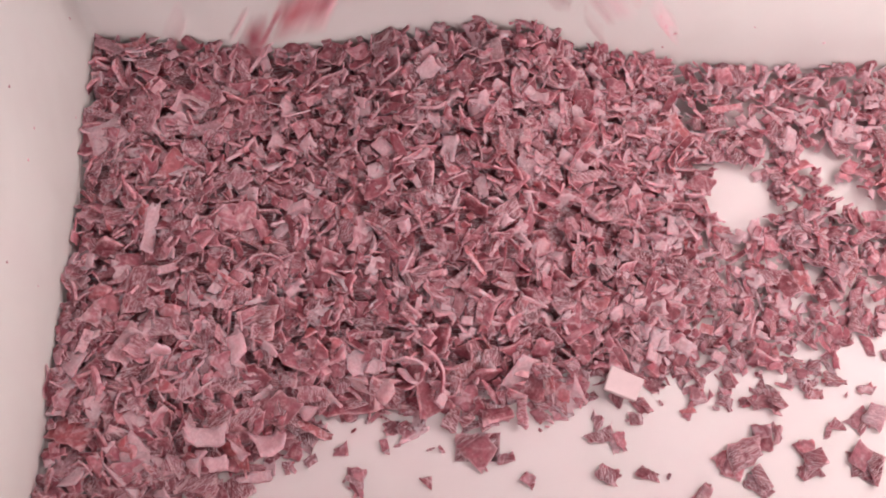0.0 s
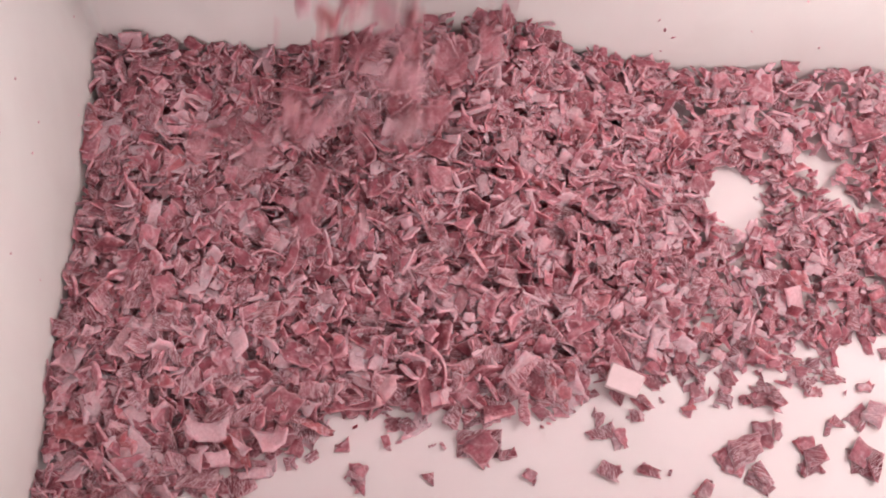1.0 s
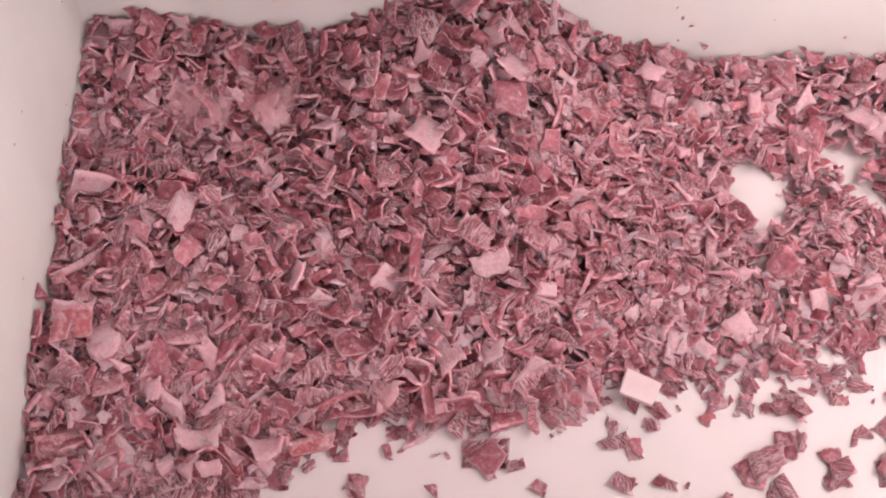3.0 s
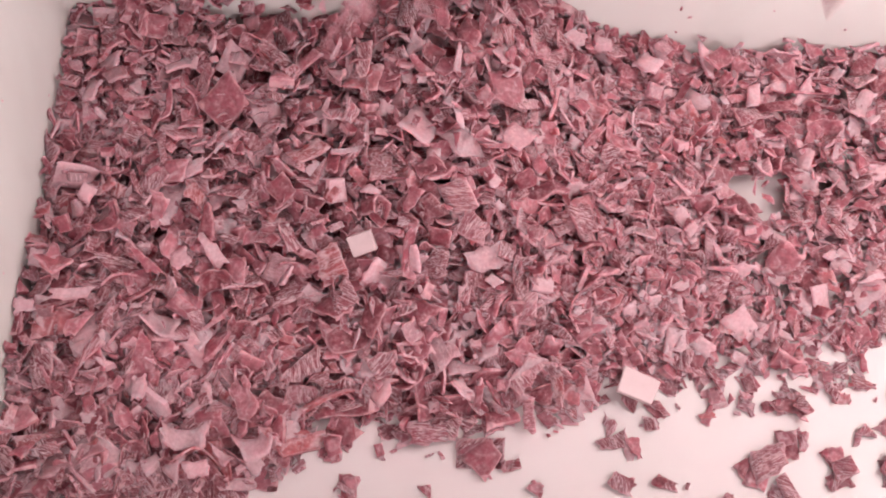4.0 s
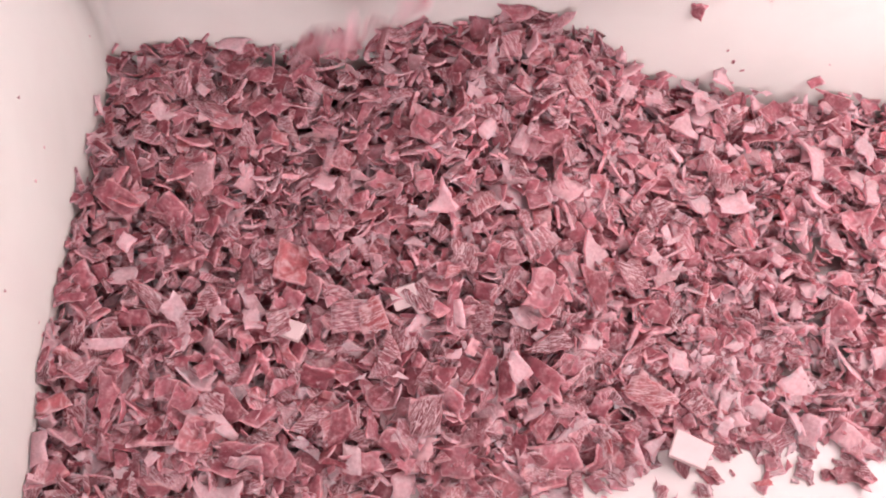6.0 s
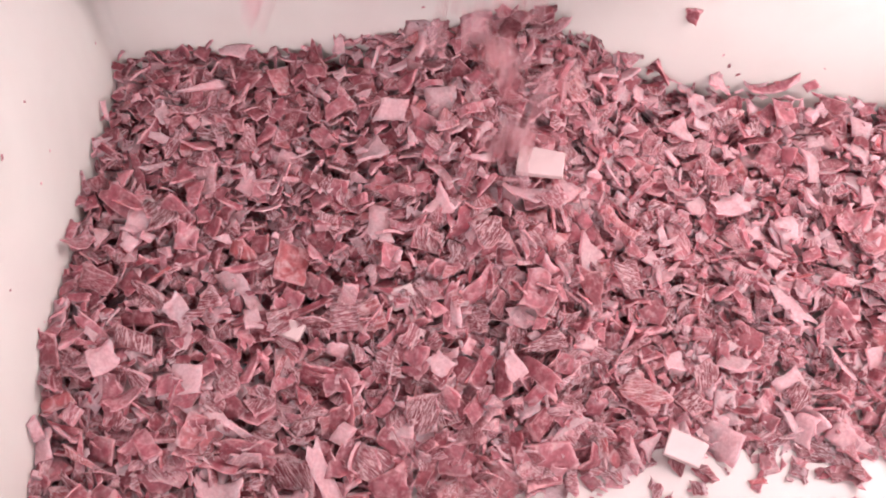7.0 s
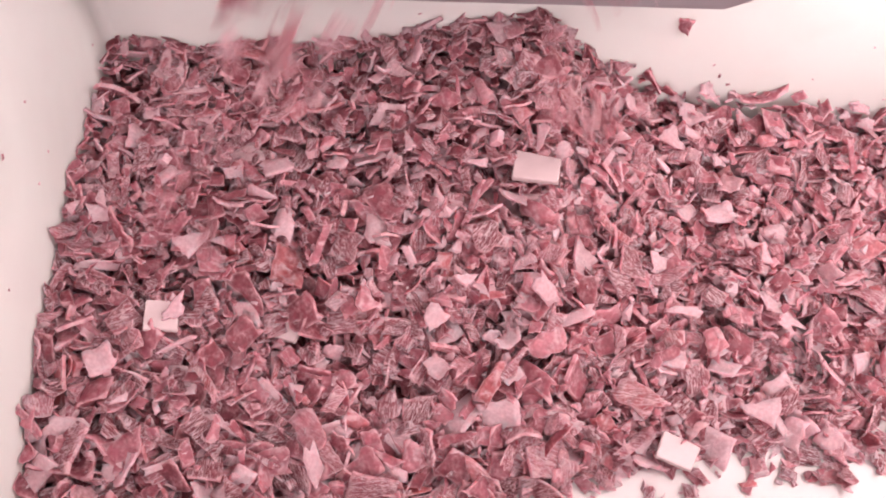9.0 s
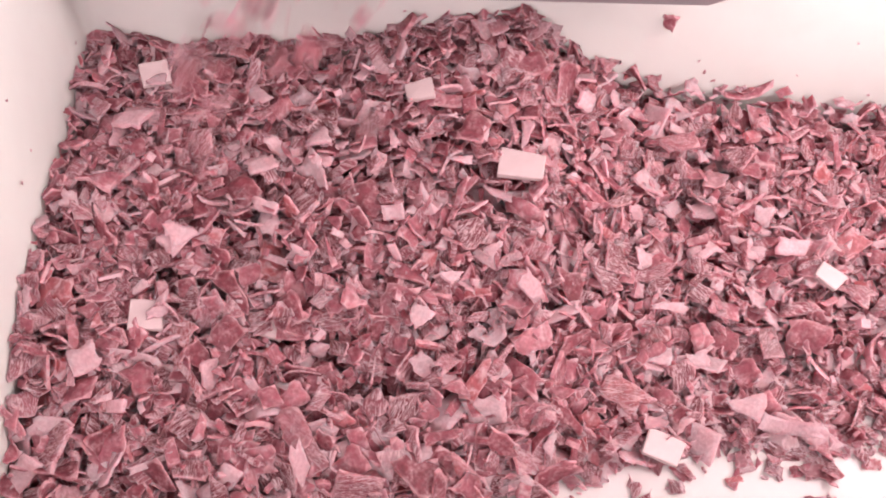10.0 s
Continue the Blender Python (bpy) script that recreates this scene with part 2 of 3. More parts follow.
for x in (-0.304, 0.241):
    part("side_plate", sheet([(x, 0.60, lip_z - 0.02), (x, 1.05, lip_z + 0.14), (x, 1.05, lip_z + 0.26), (x, 0.60, lip_z + 0.08)], (0.003, 0, 0)), STEEL, outlet)
part("back_plate", box(-0.304, 0.244, 1.051, 1.055, lip_z + 0.1, lip_z + 0.28), STEEL, outlet)
for lx in (-0.304, 0.204):
    part("leg", box(lx, lx + 0.04, 1.056, 1.096, -0.5, lip_z + 0.28), STEEL, outlet)

# ---- heap of chips ----
rng = np.random.default_rng(7)
NX, NY = 6, 5


def chip_shape(long, wide, thick, bend, fold, ragged):
    """Points of one thin frozen chip: a four- or three-cornered flake with straight broken edges, creased and slightly bent."""
    u, v = np.meshgrid(np.linspace(0, 1, NX), np.linspace(0, 1, NY), indexing="ij")
    corner = np.array(((-1, -1), (1, -1), (1, 1), (-1, 1)), float) * rng.uniform(0.55, 1.1, (4, 2))
    if rng.random() < 0.35:
        corner[3] = corner[0] + (corner[3] - corner[0]) * rng.uniform(0.08, 0.35)
    w = [(1 - u) * (1 - v), u * (1 - v), u * v, (1 - u) * v]
    xy = sum(k[..., None] * c for k, c in zip(w, corner))
    border = (u == 0) | (u == 1) | (v == 0) | (v == 1)
    xy = xy + ragged * rng.normal(size=xy.shape) * np.where(border, 0.17, 0.05)[..., None]
    x, y = xy[..., 0], xy[..., 1]
    a = rng.uniform(0, 6.28)
    across = math.cos(a) * x + math.sin(a) * y * 0.6 - rng.normal() * 0.25
    z = long * (fold * np.abs(across) + bend * x * x + 0.25 * bend * y) + 0.007 * long * ragged * rng.normal(size=u.shape)
    t = thick * (1 + 0.35 * (rng.random() - 0.5) * x) / 2
    x, y = x * long / 2, y * wide / 2
    return np.concatenate([np.stack([x, y, z + t], -1).reshape(-1, 3), np.stack([x, y, z - t], -1).reshape(-1, 3)])


def chip_faces():
    n, faces, flat = NX * NY, [], []
    at = lambda i, j: i * NY + j
    for i in range(NX - 1):
        for j in range(NY - 1):
            q = (at(i, j), at(i + 1, j), at(i + 1, j + 1), at(i, j + 1))
            faces += [q, tuple(n + k for k in q[::-1])]
            flat += [False, False]
    edge = [at(i, 0) for i in range(NX)] + [at(NX - 1, j) for j in range(1, NY)] + [at(i, NY - 1) for i in range(NX - 2, -1, -1)] + [at(0, j) for j in range(NY - 2, 0, -1)]
    for a, b in zip(edge, edge[1:] + edge[:1]):
        faces.append((a, n + a, n + b, b))
        flat.append(True)
    return np.array(faces), np.array(flat)


FACES, FLAT = chip_faces()
grid_i, grid_j = np.divmod(np.arange(NX * NY), NY)
RIM_POINTS = np.tile(((grid_i == 0) | (grid_i == NX - 1) | (grid_j == 0) | (grid_j == NY - 1)).astype(np.float32), 2)
SHAPES = []
for k in range(180):
    kind = rng.random()
    if kind < 0.10:
        SHAPES.append(chip_shape(rng.uniform(0.024, 0.042), rng.uniform(0.006, 0.011), rng.uniform(0.001, 0.002), rng.choice((-1, 1)) * rng.uniform(0.15, 0.34), rng.normal() * 0.05, 0.4))
    elif kind < 0.20:
        SHAPES.append(chip_shape(rng.uniform(0.014, 0.030), rng.uniform(0.011, 0.022), rng.uniform(0.0010, 0.0018), rng.normal() * 0.12, rng.normal() * 0.16, 0.95))
    elif kind < 0.62:
        SHAPES.append(chip_shape(rng.uniform(0.016, 0.034), rng.uniform(0.013, 0.026), rng.uniform(0.0012, 0.003), rng.normal() * 0.07, rng.normal() * 0.13, rng.choice((0.2, 0.4, 0.6))))
    elif kind < 0.74:
        SHAPES.append(chip_shape(rng.uniform(0.018, 0.036), rng.uniform(0.012, 0.022), rng.uniform(0.0012, 0.0022), rng.normal() * 0.20, rng.normal() * 0.12, 0.6))
    elif kind < 0.92:
        SHAPES.append(chip_shape(rng.uniform(0.018, 0.036), rng.uniform(0.004, 0.009), rng.uniform(0.0016, 0.0035), rng.normal() * 0.08, rng.normal() * 0.06, 0.35))
    else:
        SHAPES.append(chip_shape(rng.uniform(0.011, 0.017), rng.uniform(0.010, 0.015), rng.uniform(0.004, 0.008), rng.normal() * 0.02, rng.normal() * 0.02, 0.15))


def turn(tilt, lean, yaw):
    return np.array(Euler((tilt, lean, yaw)).to_matrix())


def kept_inside(p):
    """Chips lie against the walls and on the floor of the bin, never in them."""
    p[:, 0] = np.maximum(p[:, 0], X0 + 0.0008 + 0.0015 * (np.arange(len(p)) % 7) / 7)
    p[:, 1] = np.minimum(p[:, 1], Y1 - 0.0008 - 0.0015 * (np.arange(len(p)) % 5) / 5)
    p[:, 2] = np.maximum(p[:, 2], 0.0008 + 0.0012 * (np.arange(len(p)) % 3) / 3)
    return p


def chips_object(name, chips, origin, core=None, fat=0.0, fibre=0.0):
    """One mesh of chips, each (shape, turn, place, size), about an origin, with more pale fat ones towards the right,
    partly to put the brighter light there into their colour; core: points and faces of what lies under them; fat,
    fibre: how much more of these they show.
    """
    pts, faces, flat, grain, rim, pale, base = [], [], [], [], [], [], 0
    for shape, r, place, size in chips:
        local = SHAPES[shape] * size
        pts.append(kept_inside(local @ r.T + place))
        faces.append(FACES + base)
        flat.append(FLAT)
        grain.append(local @ turn(0, 0, rng.uniform(0, 6.28)).T + rng.uniform(-3, 3, 3))
        rim.append(RIM_POINTS)
        # unless fat is given, paler with x: stands in partly for stronger light
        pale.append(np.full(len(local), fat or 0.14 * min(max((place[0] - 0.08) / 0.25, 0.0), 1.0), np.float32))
        base += len(local)
    if core is not None:
        pts.append(core[0])
        faces.append(core[1] + base)
        flat.append(np.zeros(len(core[1]), bool))
        grain.append(core[0])
        rim.append(np.zeros(len(core[0]), np.float32))
        pale.append(np.zeros(len(core[0]), np.float32))
    pts, faces, flat, grain, rim, pale = (np.concatenate(k) for k in (pts, faces, flat, grain, rim, pale))
    me = bpy.data.meshes.new(name)
    me.from_pydata((pts - np.array(origin)).tolist(), [], faces.tolist())
    me.polygons.foreach_set("use_smooth", ~flat)
    me.attributes.new("grain", "FLOAT_VECTOR", "POINT").data.foreach_set("vector", grain.astype(np.float32).ravel())
    me.attributes.new("rim", "FLOAT", "POINT").data.foreach_set("value", rim)
    me.attributes.new("fibre", "FLOAT", "POINT").data.foreach_set("value", np.full(len(pale), fibre, np.float32))
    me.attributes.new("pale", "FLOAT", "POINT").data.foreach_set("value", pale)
    me.materials.append(MEAT)
    ob = new(name, me)
    ob.location = origin
    return ob


BACK = (-0.325, -0.27, -0.22, -0.15, -0.10, -0.04, 0.05, 0.085, 0.13, 0.18, 0.26, 0.34, 0.44)
BACK_FIRST = (0.060, 0.066, 0.047, 0.039, 0.049, 0.071, 0.086, 0.078, 0.048, 0.030, 0.022, 0.016, 0.022)
BACK_LAST = (0.122, 0.103, 0.101, 0.104, 0.111, 0.130, 0.148, 0.110, 0.078, 0.066, 0.061, 0.050, 0.052)
SIDE = (0.14, 0.20, 0.25, 0.30, 0.34, 0.40, 0.47, 0.54, 0.60, 0.64)
SIDE_FIRST = (0.0, 0.004, 0.008, 0.016, 0.022, 0.026, 0.030, 0.044, 0.054, 0.058)
SIDE_LAST = (0.0, 0.012, 0.035, 0.070, 0.090, 0.100, 0.112, 0.108, 0.108, 0.110)
EDGE = (-0.325, -0.22, -0.17, -0.10, -0.04, 0.08, 0.13, 0.20, 0.30, 0.39, 0.44)
EDGE_FIRST = (0.19, 0.215, 0.240, 0.288, 0.290, 0.305, 0.327, 0.330, 0.325, 0.365, 0.38)
EDGE_LAST = (0.15, 0.17, 0.19, 0.225, 0.25, 0.285, 0.305, 0.310, 0.320, 0.330, 0.34)


def height(x, y, late):
    """The heap's surface over (x, y); late: 0 at the clip's start, 1 at its end."""
    soon = 1 - (1 - late) ** 2
    back = np.interp(x, BACK, BACK_FIRST) * (1 - soon) + np.interp(x, BACK, BACK_LAST) * soon
    side = np.interp(y, SIDE, SIDE_FIRST) * (1 - late) + np.interp(y, SIDE, SIDE_LAST) * late
    edge = np.interp(x, EDGE, EDGE_FIRST) * (1 - late) + np.interp(x, EDGE, EDGE_LAST) * late
    s = np.clip((y - edge) / (Y1 - edge), 0, 1)
    mound = (0.022 + 0.010 * late) * np.exp(-((x + 0.08) / 0.17) ** 2 - ((y - 0.46) / 0.10) ** 2)
    middle = back * s ** 0.6 + mound * np.clip(s * 4, 0, 1)
    middle = middle * (1 - 0.65 * (1 - late) * np.exp(-((x - 0.30) / 0.08) ** 2 - ((y - 0.51) / 0.06) ** 2))
    w = np.exp(-((x - X0) / 0.07) ** 2)
    return middle * (1 - w) + side * w


def any_size():
    """Mostly middling chips, many splinters, a few large ones."""
    k = rng.random()
    return rng.uniform(0.25, 0.55) if k < 0.40 else rng.uniform(0.6, 1.02) if k < 0.88 else rng.uniform(1.05, 1.3)


def foot(x, y):
    """Large chips roll down to the foot of the heap."""
    return 1.0 + 0.3 * min(max((0.40 - y) / 0.14, 0.0), 1.0) * min(max((0.14 - x) / 0.1, 0.0), 1.0)


def slope_turn(x, y, late, spread, yaw=None):
    d = 0.012
    gx = (height(x + d, y, late) - height(x - d, y, late)) / (2 * d)
    gy = (height(x, y + d, late) - height(x, y - d, late)) / (2 * d)
    lie = turn(math.atan(gy), -math.atan(gx), 0)
    spread *= 1.7 if rng.random() < 0.25 else 1.0
    return lie @ turn(rng.normal() * spread, rng.normal() * spread, 0) @ turn(0, 0, rng.uniform(0, 6.28) if yaw is None else radians(yaw))


BARE = ((0.274, 0.497, 0.031, 0.036), (0.354, 0.538, 0.022, 0.013), (0.376, 0.500, 0.010, 0.017))


def bare(x, y, scale=1.0):
    return any(((x - a) / (c * scale)) ** 2 + ((y - b) / (d * scale)) ** 2 < 1 for a, b, c, d in BARE)


def lying_chips(count, late, x0, x1, y0, y1, spread, accept, scale=1.0):
    made = []
    while len(made) < count:
        x, y = rng.uniform(x0, x1), rng.uniform(y0, y1)
        if not accept(x, y):
            continue
        h = float(height(x, y, late))
        made.append((int(rng.integers(len(SHAPES))), slope_turn(x, y, late, spread if h > 0.012 else spread * 0.6), np.array((x, y, h + rng.uniform(-0.004, 0.006))), foot(x, y) * scale * any_size()))
    return made


def edge_at(x):
    return float(np.interp(x, EDGE, EDGE_FIRST))


gx, gy = np.meshgrid(np.linspace(X0 + 0.004, 0.24, 48), np.linspace(0.17, Y1 - 0.004, 44), indexing="ij")
gz = height(gx, gy, 0.0) - 0.010
gz = np.where(gx > 0.2, gz - (gx - 0.2) * 0.6, gz)
core_pts = np.stack([gx, gy, np.maximum(gz, -0.002)], -1).reshape(-1, 3)
core_faces = np.array([(i * 44 + j, (i + 1) * 44 + j, (i + 1) * 44 + j + 1, i * 44 + j + 1) for i in range(47) for j in range(43)])
first = lying_chips(4600, 0.0, X0 + 0.004, 0.22, 0.16, Y1 - 0.004, 0.42, lambda x, y: y > edge_at(x) + 0.012 * rng.normal() and not bare(x, y))
first += lying_chips(1750, 0.0, 0.16, 0.47, 0.30, Y1 - 0.004, 0.40, lambda x, y: y > edge_at(x) + 0.014 * rng.normal() and not bare(x, y, 1.1), 0.85)
first.sort(key=lambda c: float(c[2][1]))
whole = [n for n, c in enumerate(first) if c[3] > 0.72][:290]
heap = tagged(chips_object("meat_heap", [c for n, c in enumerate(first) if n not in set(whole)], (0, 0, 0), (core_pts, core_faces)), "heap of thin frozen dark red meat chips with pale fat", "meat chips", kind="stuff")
for n in whole:
    chips_object("meat_flake", [first[n]], tuple(first[n][2])).parent = heap

# chips that lie singly on the bin's floor: place, length, yaw
LOOSE = ((0.097, 0.292, 0.024, 100), (0.127, 0.284, 0.026, 60), (0.239, 0.253, 0.036, 30), (0.265, 0.272, 0.026, 90), (0.297, 0.258, 0.030, 120),
         (0.342, 0.247, 0.036, 80), (0.352, 0.285, 0.030, 40), (0.028, 0.262, 0.045, 10), (0.216, 0.306, 0.026, 15), (0.273, 0.309, 0.036, 0),
         (0.142, 0.268, 0.026, 110), (0.185, 0.238, 0.008, 60), (0.255, 0.230, 0.030, 140), (0.140, 0.238, 0.024, 20), (0.170, 0.238, 0.022, 165))
LOOSE_LEFT = ((-0.205, 0.232, 0.020, 45), (-0.07, 0.232, 0.028, 80), (-0.012, 0.232, 0.014, 100), (0.07, 0.235, 0.018, 80), (0.21, 0.225, 0.026, 50),
              (0.30, 0.243, 0.024, 15), (0.31, 0.325, 0.018, 150), (0.335, 0.318, 0.022, 160), (0.245, 0.322, 0.022, 120), (0.32, 0.275, 0.014, 70))


THIN = [k for k, p in enumerate(SHAPES) if np.ptp(p[:, 2]) < 0.007 and np.ptp(p[:, 1]) > 0.009]


def loose_chip(x, y, long, yaw, z=0.0018, tilt=0.07):
    chips = []
    for n in range(1 if long < 0.016 else 2 if long < 0.027 else 3):
        k = int(rng.choice(THIN))
        size = rng.uniform(0.65, 0.95) * long / float(np.ptp(SHAPES[k][:, :2], axis=0).max()) * np.array((1.0, 0.85, 0.32))
        r = turn(rng.normal() * tilt, rng.normal() * tilt, radians(yaw) + n * rng.normal() * 0.5)
        chips.append((k, r, np.array((x, y, z + 0.0012 * n)) + 0.2 * long * n * np.array((rng.normal() * 0.5, 0.0 if z > 0.05 else rng.normal() * 0.5, 0)), size))
    return tagged(chips_object("meat_chip", chips, (x, y, z), fat=-0.12, fibre=0.15), "torn frozen red meat chip with pale fat lines", "meat chip", "loose meat chips")


for row in LOOSE + LOOSE_LEFT:
    loose_chip(*row)
for k in range(110):
    x = rng.uniform(-0.22, 0.46)
    y = edge_at(x) - abs(rng.normal()) * 0.035 + 0.012
    if y > 0.12:
        loose_chip(x, y, rng.choice((0.005, 0.007, 0.010, 0.016, 0.022)), rng.uniform(0, 360))


def fat_slab(x, y, z, long, wide, thick, r, label):
    """A square-cut slab of white fat with soft edges."""
    bm = box(-long / 2, long / 2, -wide / 2, wide / 2, -thick / 2, thick / 2, 0.0012)
    a, b = rng.uniform(-0.07, 0.07, 2)
    for v in bm.verts:
        v.co.x *= 1 + a * v.co.y / wide * 2
        v.co.y *= 1 + b * v.co.x / long * 2
        v.co += 0.0015 * noise.noise_vector(v.co * 90 + Vector((x, y, z)) * 50)
    ob = part("fat_slab", bm, FAT)
    ob.matrix_world = Matrix.Translation((x, y, z)) @ Matrix(r.tolist()).to_4x4()
    return tagged(ob, label, "fat slab", "white fat slabs")


FAT = plain("beef_fat", (0.41, 0.295, 0.305), 0.5, 0.06, 160.0)
fat_slab(0.151, 0.312, 0.016, 0.029, 0.021, 0.005, turn(0.05, 0.12, radians(-22)), "square-cut slab of white fat at the heap's front edge")

# ---- chips that fall in the clip ----
FALLING = []


def fall(ob, rest, t_land):
    """Slide down the feed pan, drop over its lip and lie still."""
    steps = int(rng.integers(8, 12))
    n_land = max(1, round(t_land * FPS))
    x, y, z = rest
    gate = np.array((np.clip(0.02 - 0.28 * x + rng.normal() * 0.04, -0.25, 0.20), 0.585, lip_z + 0.015))
    wait_y = rng.uniform(0.68, 1.02)
    wait = np.array((gate[0], wait_y, lip_z + (wait_y - 0.63) * 0.381 + 0.016 + abs(rng.normal()) * 0.03))
    spin = Euler([float(a) for a in np.clip(rng.normal(size=3) * 1.6, -2.6, 2.6)])
    total = steps / FPS

    def at(n):
        t = (n - (n_land - steps)) / FPS
        if t >= total:
            return Matrix.Translation(rest)
        if t <= -12 / FPS:
            return Matrix.Translation(wait) @ spin.to_matrix().to_4x4()
        if t <= 0:
            k = 1 + t * FPS / 12
            p = wait + (gate - wait) * k * k
            return Matrix.Translation(p) @ spin.to_matrix().to_4x4()
        k = t / total
        drop = (0.45 * k + 0.55 * k * k)
        p = np.array((gate[0] + (x - gate[0]) * k, gate[1] + (y - gate[1]) * k ** (1.15 if y < gate[1] else 6), gate[2] + (z - gate[2]) * drop))
        e = Euler([a * (1 - k) for a in spin])
        return Matrix.Translation(p) @ e.to_matrix().to_4x4()

    frames = [0] + [n for n in (n_land - steps - 12, n_land - steps - 6, *range(n_land - steps, n_land + 1)) if 0 < n < 300] + [300]
    FALLING.append((ob, [(n / FPS, at(n)) for n in frames]))


def landing_spot(late):
    if 0.32 < late < 0.75 and rng.random() < 0.09:
        a, b, c, d = BARE[int(rng.integers(len(BARE)))]
        return a + rng.normal() * 0.01, b + rng.normal() * 0.01
    while True:
        x, y = rng.uniform(X0 + 0.006, 0.45), rng.uniform(0.16, Y1 - 0.006)
        rise = (height(x, y, late + 0.1) - height(x, y, late)) / 0.1
        if rng.random() < rise / 0.13:
            return float(x), float(y)


def handful(count, t_land, radius, spot=None):
    late = t_land / 10
    x, y = spot or landing_spot(min(late, 0.9))
    chips = []
    for k in range(count):
        cx, cy = x + rng.normal() * radius, y + rng.normal() * radius
        cx, cy = float(np.clip(cx, X0 + 0.004, 0.46)), float(np.clip(cy, 0.15, Y1 - 0.004))
        foot_y = float(np.interp(cx, EDGE, EDGE_FIRST) * (1 - late) + np.interp(cx, EDGE, EDGE_LAST) * late)
        if cy < foot_y:
            cy = foot_y + abs(rng.normal()) * 0.02
        if t_land < 3.2 and bare(cx, cy, 1.0):
            cx -= 0.07
        h = float(height(cx, cy, late))
        chips.append((int(rng.integers(len(SHAPES))), slope_turn(cx, cy, late, 0.37), np.array((cx, cy, h + rng.uniform(-0.011, 0.005))), foot(cx, cy) * any_size()))
    rest = (x, y, float(height(x, y, late)))
    return chips, rest


def shavings(chips, rest, t_land):
    fall(tagged(chips_object("meat_shavings", chips, rest), "handful of frozen meat chips dropping onto the heap", "meat chips", kind="stuff"), rest, t_land)


# the cutter throws in bursts of about a quarter of a second, twice a second
for k in range(600):
    t_land = min(0.5 * int(20 * k / 600) + rng.uniform(0.14, 0.48), 9.99)
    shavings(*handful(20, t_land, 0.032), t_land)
# small throws between the bursts: second, then the spots on the heap that they reach
THROWS = ((0.55, (-0.10, 0.52), (-0.02, 0.56), (0.03, 0.55), (-0.07, 0.56)), (1.05, (-0.17, 0.43), (-0.10, 0.40), (-0.04, 0.49), (-0.13, 0.53), (0.0, 0.54)), (2.04, (-0.06, 0.50)),
          (2.55, (-0.14, 0.47), (-0.05, 0.40), (0.04, 0.58)), (3.05, (-0.18, 0.50)), (4.04, (-0.10, 0.57)), (4.54, (-0.25, 0.46), (0.07, 0.56)),
          (5.05, (-0.06, 0.52)), (5.54, (0.02, 0.55), (0.19, 0.46)), (6.05, (-0.12, 0.50)), (7.04, (0.0, 0.43)),
          (7.55, (-0.29, 0.46), (-0.24, 0.50), (-0.21, 0.55)), (8.54, (0.08, 0.44), (-0.20, 0.50)), (9.04, (-0.22, 0.48), (0.09, 0.50)),
          (9.54, (-0.19, 0.46), (-0.29, 0.40)), (10.05, (-0.20, 0.54), (-0.11, 0.56), (-0.25, 0.50)))
for t, *spots in THROWS:
    for spot in spots:
        for k in range(4):
            t_land = t + rng.uniform(-0.04, 0.09)
            shavings(*handful(8, t_land, 0.022, (spot[0] + 0.02 * rng.normal(), spot[1] + 0.02 * rng.normal())), t_land)
for k in range(150):
    t_land = 0.05 + 10.1 * (k + rng.random()) / 150
    chips, rest = handful(1, t_land, 0.002)
    fall(tagged(chips_object("meat_chip", chips, rest), "frozen red meat chip falling onto the heap", "meat chip", "falling meat chips"), rest, t_land)

# larger slabs of fat that come down among the chips: place, second, length, width, yaw
for x, y, t_land, long, wide, yaw in ((0.040, 0.493, 6.3, 0.036, 0.024, -8), (-0.237, 0.381, 7.4, 0.025, 0.024, 5), (-0.146, 0.379, 4.3, 0.024, 0.014, -20),
                                      (-0.061, 0.401, 3.3, 0.020, 0.016, 15), (-0.039, 0.558, 9.3, 0.022, 0.018, 10),
                                      (0.295, 0.452, 9.3, 0.022, 0.018, -40), (-0.258, 0.590, 9.6, 0.024, 0.022, 20)):
    z = float(height(x, y, t_land / 10)) + 0.009
    slab = fat_slab(x, y, z, long, wide, 0.005, turn(0, 0, 0), "square-cut slab of white fat on the heap")
    slab.data.transform(Matrix(slope_turn(x, y, t_land / 10, 0.1, yaw).tolist()).to_4x4())
    fall(slab, (x, y, z), t_land)

# single flakes that stay on top where they land: place, second, length, width, yaw
PALE_EARLY = ((-0.225, 0.299, 1.3, 0.016, 0.023, 5), (0.351, 0.407, 1.3, 0.024, 0.011, 15), (0.144, 0.474, 2.3, 0.018, 0.017, 0), (-0.125, 0.486, 4.3, 0.016, 0.018, -15),
              (-0.276, 0.364, 3.9, 0.034, 0.011, 4), (-0.037, 0.462, 4.8, 0.024, 0.026, 25), (-0.276, 0.442, 4.0, 0.016, 0.015, 60), (0.021, 0.355, 4.7, 0.020, 0.024, 40))
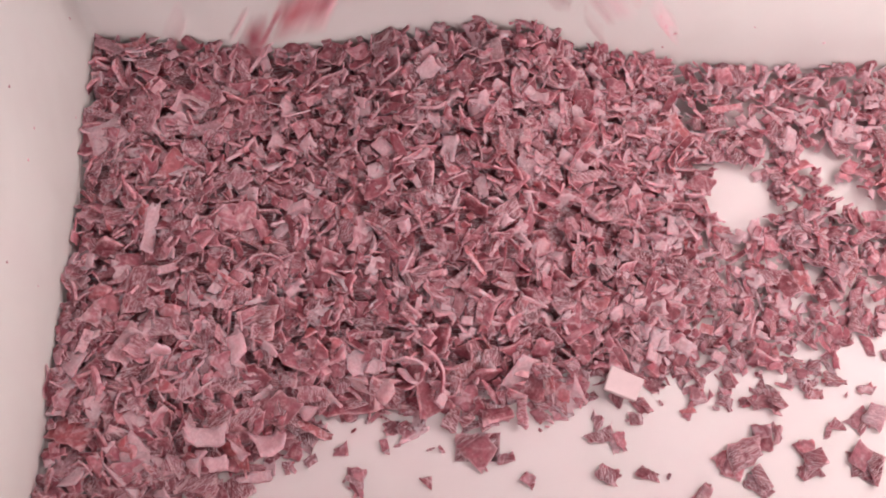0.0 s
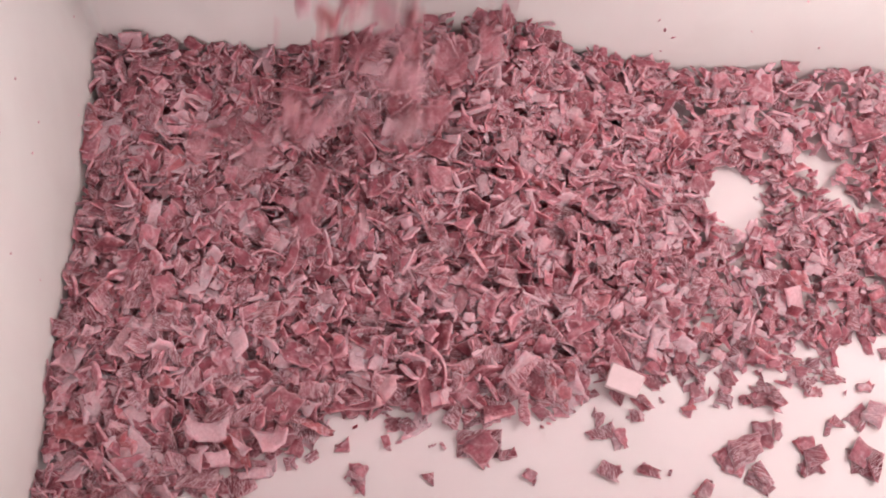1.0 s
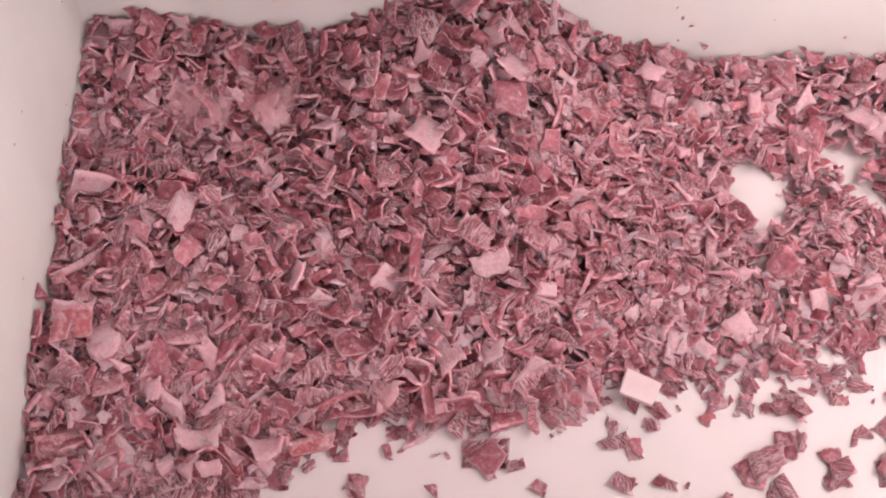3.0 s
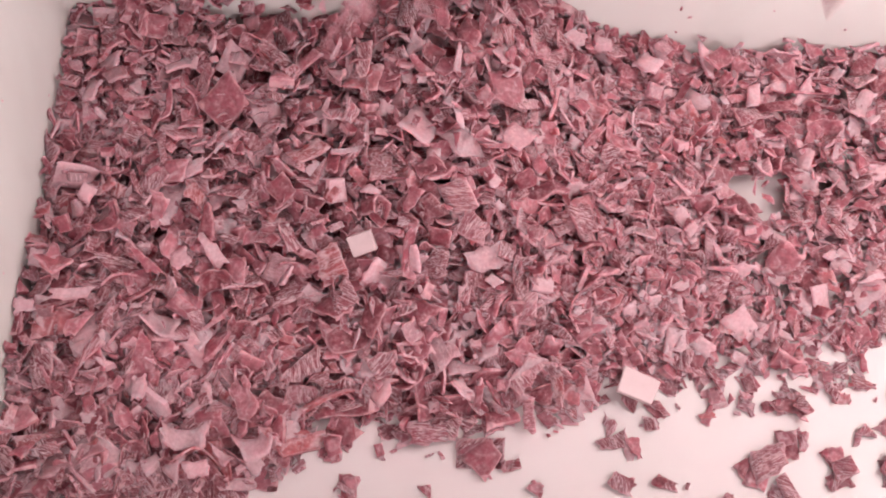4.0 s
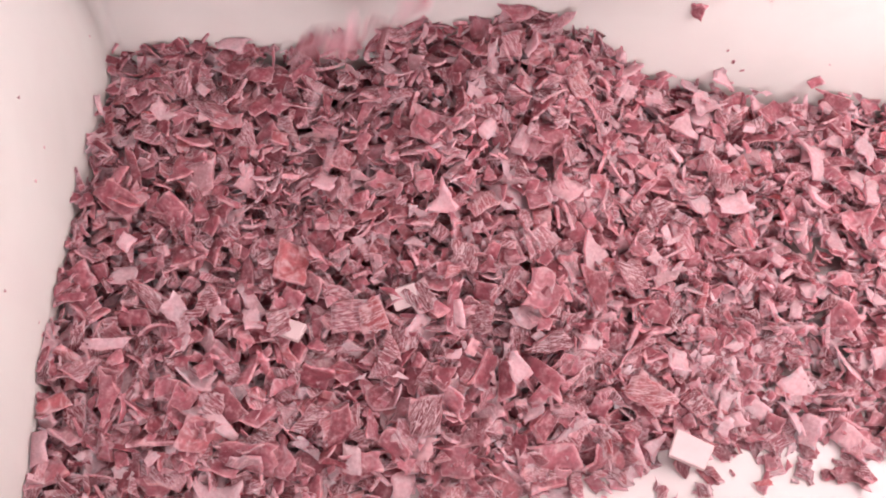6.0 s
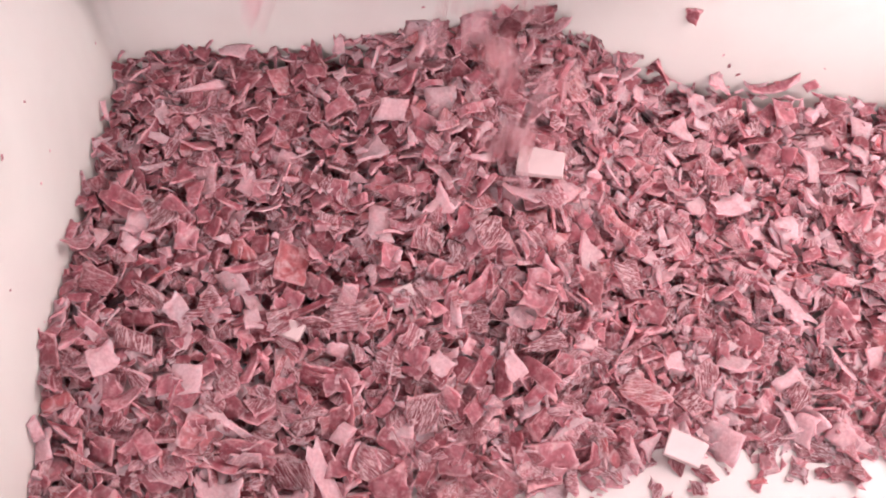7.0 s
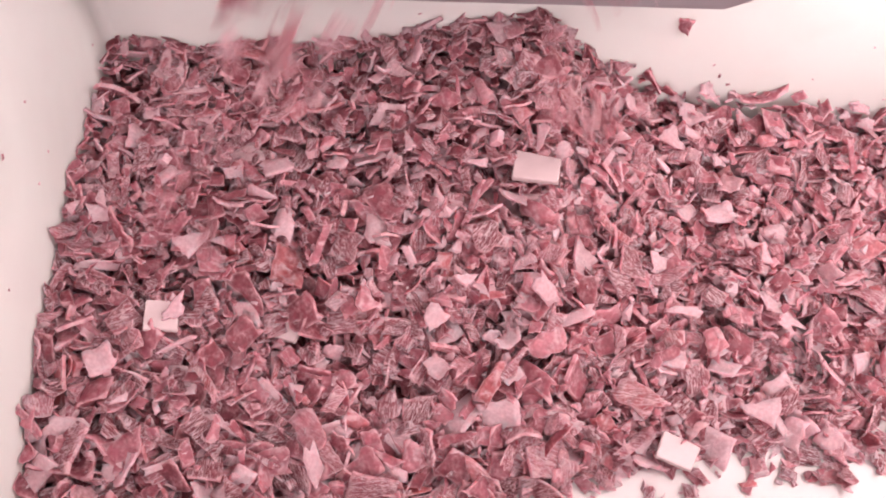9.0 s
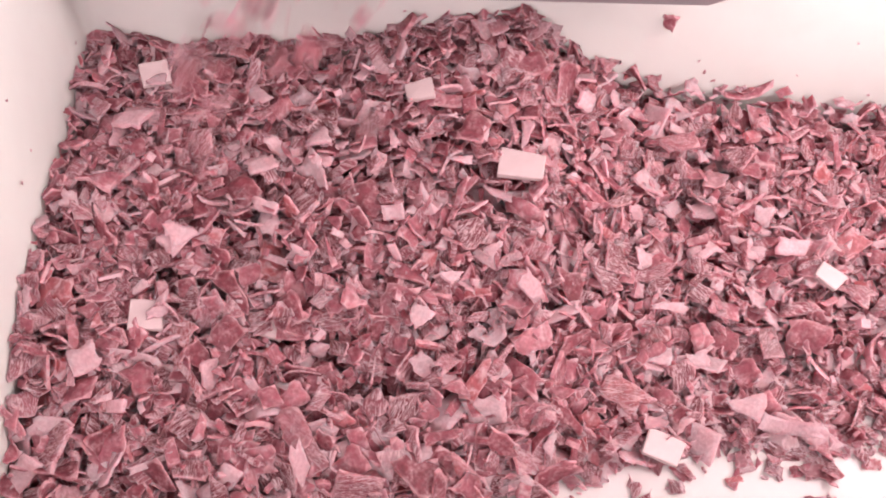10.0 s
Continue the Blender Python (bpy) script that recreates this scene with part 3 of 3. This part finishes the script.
PALE_MIDDLE = ((-0.031, 0.351, 6.4, 0.018, 0.018, 45), (-0.035, 0.381, 7.2, 0.021, 0.020, 40), (-0.007, 0.496, 6.5, 0.025, 0.014, -10), (-0.061, 0.517, 6.6, 0.010, 0.033, 20),
               (-0.274, 0.343, 6.9, 0.024, 0.024, 30), (0.217, 0.350, 7.3, 0.033, 0.027, -20), (-0.220, 0.277, 7.8, 0.036, 0.008, 28), (-0.259, 0.318, 7.8, 0.018, 0.010, 25),
               (-0.159, 0.498, 8.2, 0.028, 0.019, 20), (-0.228, 0.386, 8.3, 0.018, 0.020, 5))
PALE_LATE = ((0.048, 0.399, 8.8, 0.026, 0.017, -30), (0.162, 0.418, 8.8, 0.038, 0.018, -8), (-0.220, 0.436, 8.8, 0.023, 0.025, -30), (-0.152, 0.458, 9.3, 0.024, 0.012, -20),
             (0.098, 0.581, 9.2, 0.022, 0.019, 10), (0.265, 0.473, 9.3, 0.032, 0.018, 5), (-0.255, 0.584, 9.7, 0.022, 0.020, 0), (-0.269, 0.544, 9.75, 0.038, 0.026, -15),
             (-0.119, 0.522, 9.8, 0.024, 0.024, 10), (-0.215, 0.444, 9.6, 0.028, 0.026, -60))
FIBROUS = ((-0.009, 0.277, 3.4, 0.042, 0.026, 0), (0.021, 0.414, 2.25, 0.036, 0.024, -35), (-0.104, 0.320, 1.7, 0.038, 0.028, 20), (-0.043, 0.319, 1.5, 0.026, 0.026, 15),
           (-0.075, 0.366, 3.5, 0.020, 0.032, 15), (0.122, 0.350, 5.3, 0.040, 0.024, -28), (-0.043, 0.320, 5.2, 0.026, 0.036, 10), (0.002, 0.438, 6.85, 0.026, 0.026, 20),
           (0.022, 0.352, 8.2, 0.022, 0.038, 0), (-0.084, 0.390, 3.4, 0.030, 0.024, 100), (0.111, 0.434, 3.6, 0.026, 0.022, 120), (-0.215, 0.392, 4.8, 0.036, 0.028, 30))


def single_flake(x, y, t_land, long, wide, yaw, label, fat, fibre):
    late = t_land / 10
    place = np.array((x, y, float(height(x, y, min(late + 0.05, 1.0))) + 0.010))
    SHAPES.append(chip_shape(long * 0.95, wide * 0.95, rng.uniform(0.002, 0.0035), rng.normal() * 0.08, rng.normal() * 0.10, 0.55))
    chips = [(len(SHAPES) - 1, slope_turn(x, y, late, 0.14, yaw), place, 1.0)]
    fall(tagged(chips_object("meat_chip", chips, tuple(place), fat=fat, fibre=fibre), label, "meat chip", "large meat chips"), tuple(place), t_land)


for row in PALE_EARLY + PALE_MIDDLE + PALE_LATE:
    single_flake(*row, "pale flake of frozen fat lying on the heap", 0.9, 0.0)
for row in FIBROUS:
    single_flake(*row, "large frozen meat chip with pale fibre lines", -1.0, 1.0)

# curled pale trimmings at the heap's foot: place, length, width, bend, yaw
for x, y, z, long, wide, bend, yaw in ((-0.186, 0.262, 0.026, 0.034, 0.014, 0.42, 15), (-0.160, 0.252, 0.024, 0.022, 0.011, 0.30, -55), (-0.197, 0.246, 0.022, 0.018, 0.014, -0.25, 75),
                                       (-0.176, 0.243, 0.023, 0.020, 0.012, 0.15, 8), (-0.136, 0.258, 0.024, 0.024, 0.018, 0.30, 20)):
    SHAPES.append(chip_shape(long * 1.1, wide * 1.1, 0.003, bend, rng.normal() * 0.08, 0.6))
    chips = [(len(SHAPES) - 1, turn(rng.normal() * 0.25, rng.normal() * 0.15, radians(yaw)), np.array((x, y, z)), 1.0)]
    tagged(chips_object("fat_curl", chips, (x, y, z), fat=0.9), "curled pale trimming of fat at the heap's foot", "fat trimming", "fat trimmings")

# crumbs that stick to the walls of the bin
CRUMBS_SIDE = ((0.451, 0.144), (0.48, 0.145), (0.481, 0.199), (0.609, 0.123), (0.541, 0.071), (0.372, 0.08), (0.362, 0.142), (0.428, 0.204))
CRUMBS_BACK = ((0.33, 0.116), (0.218, 0.066), (0.208, 0.077), (0.361, 0.052), (0.21, 0.046), (0.2, 0.09), (-0.054, 0.14), (0.29, 0.075))


def crumb(x, y, z, yaw, size=None):
    k = int(rng.choice(THIN))
    size = size or rng.uniform(0.09, 0.18)
    r = turn(0, 0, radians(yaw)) @ turn(radians(90), 0, 0) @ turn(0, 0, rng.uniform(0, 6.28))
    return tagged(chips_object("meat_crumb", [(k, r, np.array((x, y, z)), size)], (x, y, z)), "tiny dark meat crumb stuck to the bin wall", "meat crumb", "meat crumbs")


tagged(crumb(0.166, Y1 - 0.002, 0.136, 0, 0.85), "red meat chip stuck flat to the bin wall", "meat chip").name = "meat_chip"
for y, z in CRUMBS_SIDE:
    crumb(X0 + 0.0015, y, z, 90)
for x, z in CRUMBS_BACK:
    crumb(x, Y1 - 0.0015, z, 0)


def motions():
    for ob, rows in FALLING:
        walk(ob, rows)


motions()
